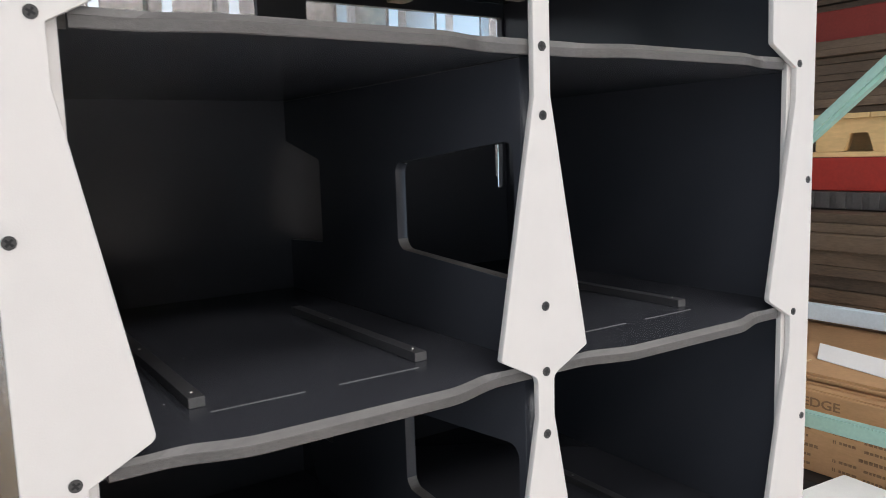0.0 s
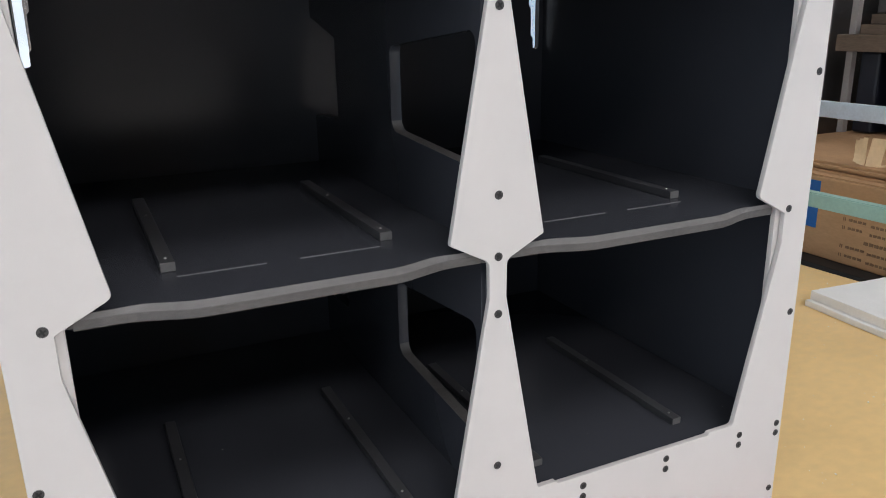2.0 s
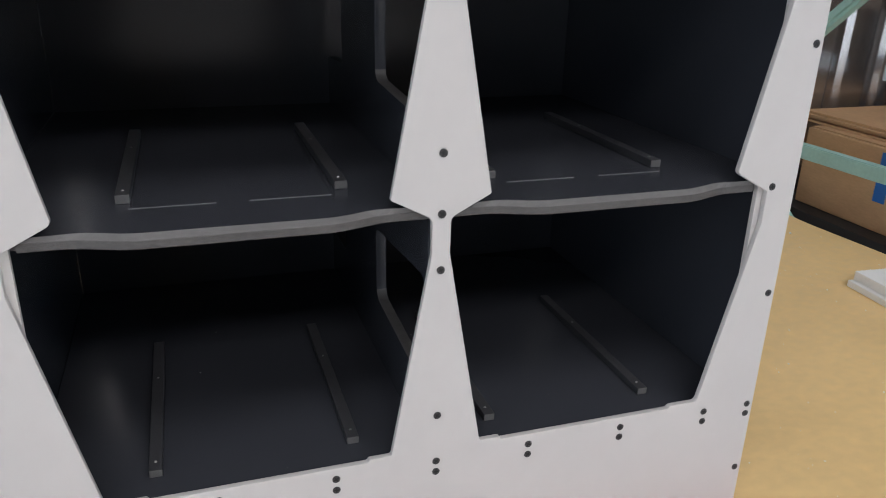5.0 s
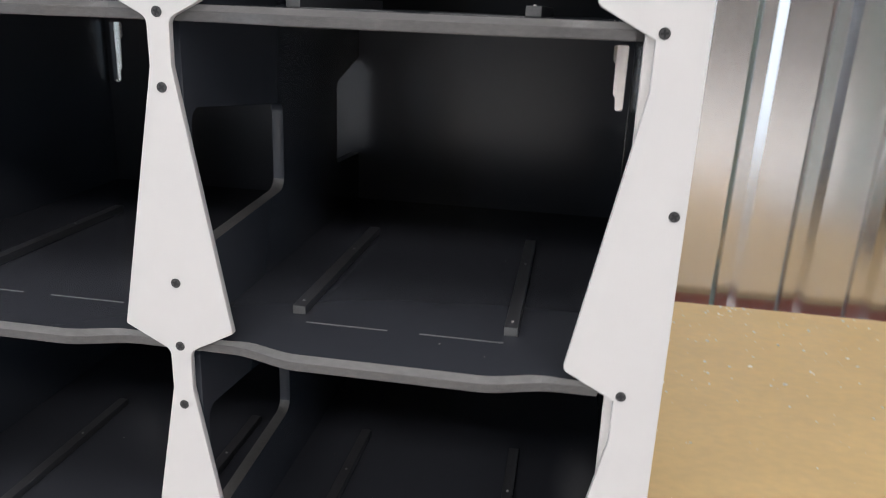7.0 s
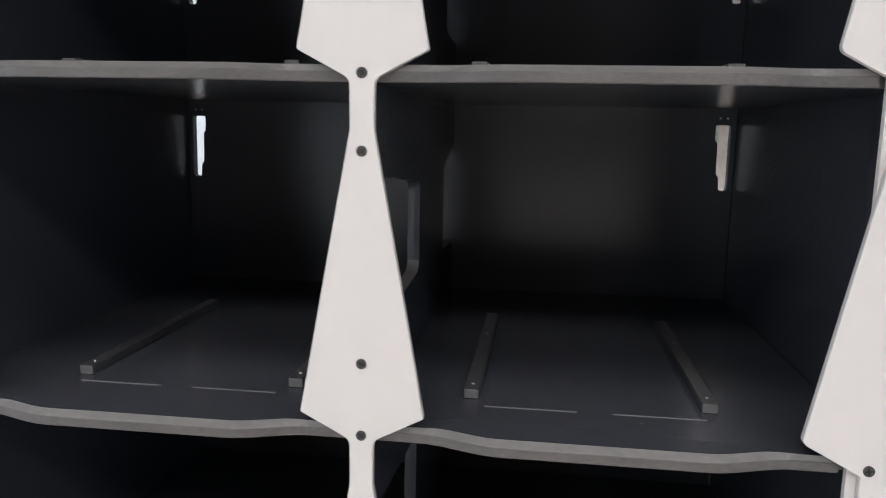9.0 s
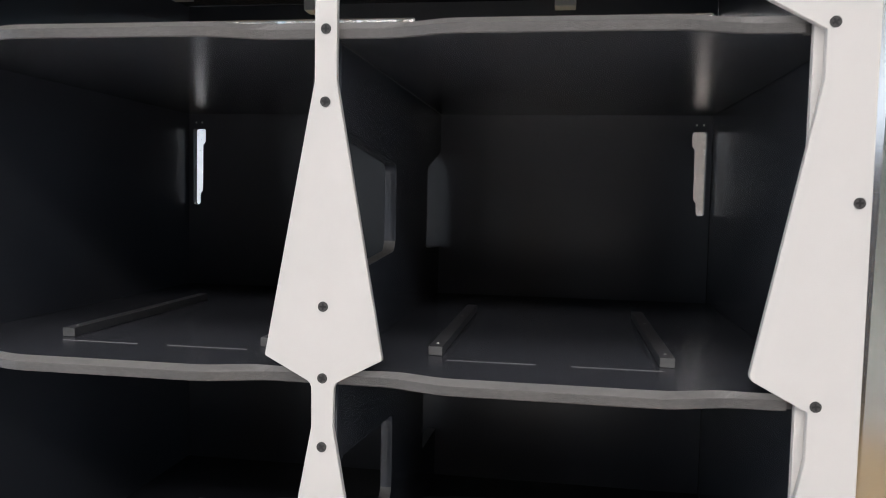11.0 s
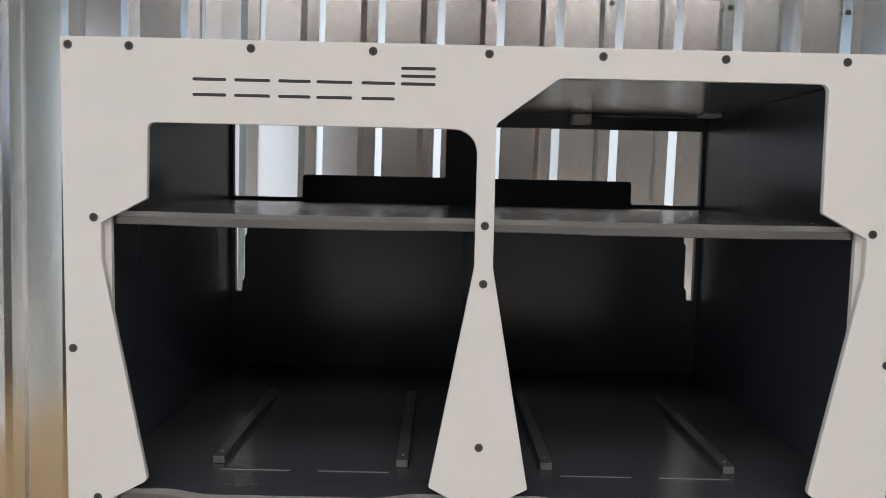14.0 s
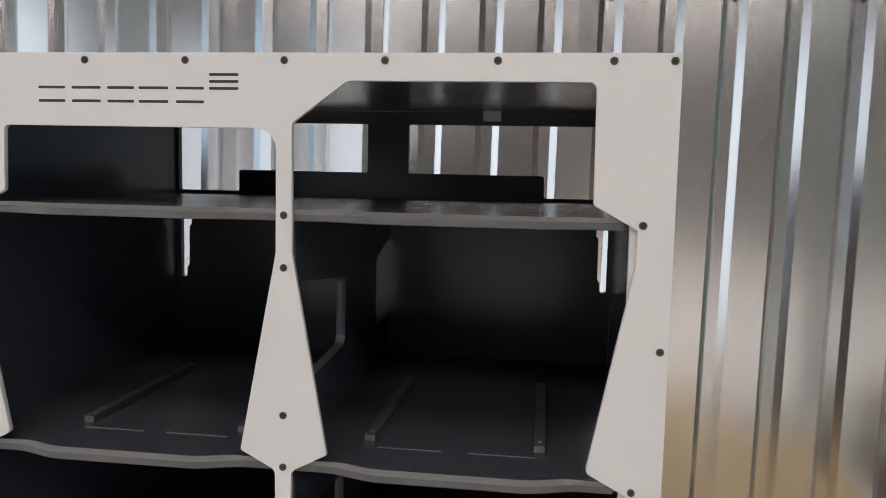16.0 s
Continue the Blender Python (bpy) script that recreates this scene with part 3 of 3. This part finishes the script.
v = [tongue.verts.new(q) for q in ((1.700, 0.842, 1.1200), (1.728, 0.806, 1.1200), (1.765, 0.795, 1.127), (1.700, 0.842, 1.1235), (1.728, 0.806, 1.1235), (1.765, 0.795, 1.1305))]
for q in ((0, 1, 2), (5, 4, 3), (0, 3, 4, 1), (1, 4, 5, 2), (2, 5, 3, 0)):
    tongue.faces.new([v[i] for i in q])
part("tongue", tongue, CARDPALE, scrap)
paper = bmesh.new()
v = [paper.verts.new((x, y, z + h)) for h in (0.0, 0.0016) for x, y, z in ((1.820, 0.810, 1.1195), (1.757, 0.533, 1.1195), (1.845, 0.570, 1.146), (1.905, 0.850, 1.146))]
for q in ((3, 2, 1, 0), (4, 5, 6, 7), (0, 1, 5, 4), (1, 2, 6, 5), (2, 3, 7, 6), (3, 0, 4, 7)):
    paper.faces.new([v[i] for i in q])
tagged(part("paper_sheet", paper, PAPER), "white paper sheet lying on the cardboard sheets", "paper", "paper sheets")
taped = part("paper_sheet", box(1.9925, 1.9945, 0.45, 0.68, 1.168, 1.206, 0.0005), PAPER)
tagged(taped, "white paper sheet hanging on the pale blue rail", "paper", "paper sheets")

far = thing("far_rack", (2.5, 0.9, 0), "far pallet rack with red beams and a pale blue rail", "rack")
part("rail", box(1.995, 2.025, 0.42, 1.38, 1.197, 1.250, 0.003), PALEBLUE, far, "pale blue steel rail")
# far beams, their shade painted into the reds
part("beam", box(2.40, 2.45, 0.42, 1.38, 1.600, 1.723, 0.004), SHADED_RED, far, "orange-red steel beam")
part("beam", box(2.62, 2.67, 0.42, 1.38, 2.165, 2.295, 0.004), SHADED_DULL_RED, far, "dull red steel beam")
for x, y in ((2.38, 0.42), (2.215, 1.343)):
    part("post", box(x, x + 0.026, y, y + 0.026, 0, 3.4, 0.003), POSTGREY, far, "grey steel post")
part("deck", box(2.03, 3.4, 0.42, 1.34, 0.60, 0.65), NIGHT, far)
# second deck is out of view, added to shade the bay below
part("deck", box(1.62, 3.9, 0.42, 1.38, 2.75, 2.80), NIGHT, far, "unseen dark upper deck added to shade the rack")
deck = box(2.37, 3.4, 0.42, 1.38, 1.535, 1.598)
for k in range(16):
    box(2.360, 2.369, 0.43 + 0.060 * k, 0.466 + 0.060 * k, 1.537, 1.596, 0.002, bm=deck)
part("deck_slats", deck, DARKSTEEL, far, "grey ribbed steel deck under the red beam")

pallet = thing("pallet", (2.9, 0.8, 1.724), "pale pine pallet on the red beam", "pallet")
for x in (2.445, 2.90, 3.36):
    side = [(0.45, 1.7445), (0.50, 1.7445), (0.53, 1.812), (0.66, 1.812), (0.69, 1.7445), (0.97, 1.7445), (0.99, 1.812), (1.06, 1.812), (1.08, 1.7445), (1.185, 1.7445), (1.185, 1.864), (0.45, 1.864)]
    me = plate([fillet([(*q, 0.006) for q in side])], 0.038, Matrix.Translation((x, 0, 0)) @ SIDE)
    mesh_object("stringer", me, PINE, pallet, "notched pine stringer")
    part("board", box(x - 0.040, x + 0.055, 0.44, 1.30, 1.7245, 1.7435, 0.002), PINE, pallet)
part("stringer", box(2.60, 2.64, 0.45, 1.185, 1.7450, 1.8640, 0.003), PINE, pallet)
for k in range(7):
    y = 0.445 + 0.107 * k
    part("board", box(2.405, 3.40, y, y + 0.101, 1.8645, 1.8835, 0.002), PINE, pallet)


def board_stack(name, x, y0, y1, z0, z1, n, label):
    t = thing(name, (x + 0.4, (y0 + y1) / 2, z0), label, "boards")
    cuts = [0.0] + [k + random.uniform(-0.3, 0.3) for k in range(1, n)] + [n]
    for c0, c1 in zip(cuts, cuts[1:]):
        o = random.uniform(-0.03, 0.03)
        lo, hi = z0 + (z1 - z0) * c0 / n + 0.0005, z0 + (z1 - z0) * c1 / n - 0.0012
        part("sheet", box(x + o, x + 0.85 + o, y0 + random.uniform(-0.02, 0.02), y1 - random.uniform(0.0, 0.05), lo, hi, 0.0015, turn=radians(random.uniform(-0.5, 0.5))), BOARDS, t)
    return t


blue_bin = part("dark_bin", box(2.24, 2.40, 1.250, 1.328, 1.1212, 1.404, 0.010), NAVY)
tagged(blue_bin, "dark navy plastic wrapped box beside the boards", "box")
board_stack("board_stack", 2.46, 0.45, 1.42, 1.8840, 2.160, 9, "stack of dark brown boards on the pallet")
board_stack("board_stack", 2.72, 0.45, 1.44, 2.2955, 2.68, 11, "stack of dark brown boards above the dull red beam")
board_stack("board_stack", 2.25, 0.45, 1.235, 1.1215, 1.405, 6, "stack of dark weathered boards behind the carton")
board_stack("board_stack", 2.20, 0.45, 1.338, 1.4645, 1.532, 2, "stack of dark weathered boards under the ribbed deck")
tagged(part("plank", box(2.165, 3.0, 0.46, 1.378, 1.4065, 1.4640, 0.004), BOARDS), "thick dark weathered plank standing out of the stack", "plank")

# dust specks on the shelves and bay floors
specks = bmesh.new()
for k in range(64):
    z = random.choice((SHELF[0] + 0.0061, SHELF[1] + 0.0061, SHELF[2] + 0.0061, FLOOR))
    x, y = random.choice((-1, 1)) * random.uniform(0.03, 0.36), random.uniform(0.02, 0.48) ** 1.3 + 0.01
    r = random.choice((0.0002, 0.00025, 0.0003, 0.0004))
    bmesh.ops.create_icosphere(specks, subdivisions=1, radius=r, matrix=Matrix.Translation((x, y, z + r * 0.4)) @ Matrix.Diagonal((random.uniform(0.8, 3), random.uniform(0.8, 2), 0.5, 1)))
tagged(part("dust_specks", specks, LINT), "pale dust specks on the black shelves", "dust", kind="stuff")

# crumbs on the bench, thickest towards the wall
crumbs = bmesh.new()
for k in range(420):
    x, y = random.uniform(0.4, 1.31), 1.390 - 1.40 * random.random() ** 1.5
    if k < 40:
        x = random.uniform(-1.2, -0.4)
    r = random.choice((0.0008, 0.0010, 0.0012, 0.0015, 0.0019, 0.0027)) * (0.6 if y < 0.85 else 1.35)
    bmesh.ops.create_icosphere(crumbs, subdivisions=1, radius=r, matrix=Matrix.Translation((x, y, BENCH + r * 0.5)) @ Matrix.Rotation(random.uniform(0, 3.1), 4, "Z") @ Matrix.Diagonal((random.uniform(0.8, 1.8), 1, 0.8, 1)))
tagged(part("crumbs", crumbs, DUST), "white foam crumbs scattered on the bench top", "crumbs", kind="stuff")
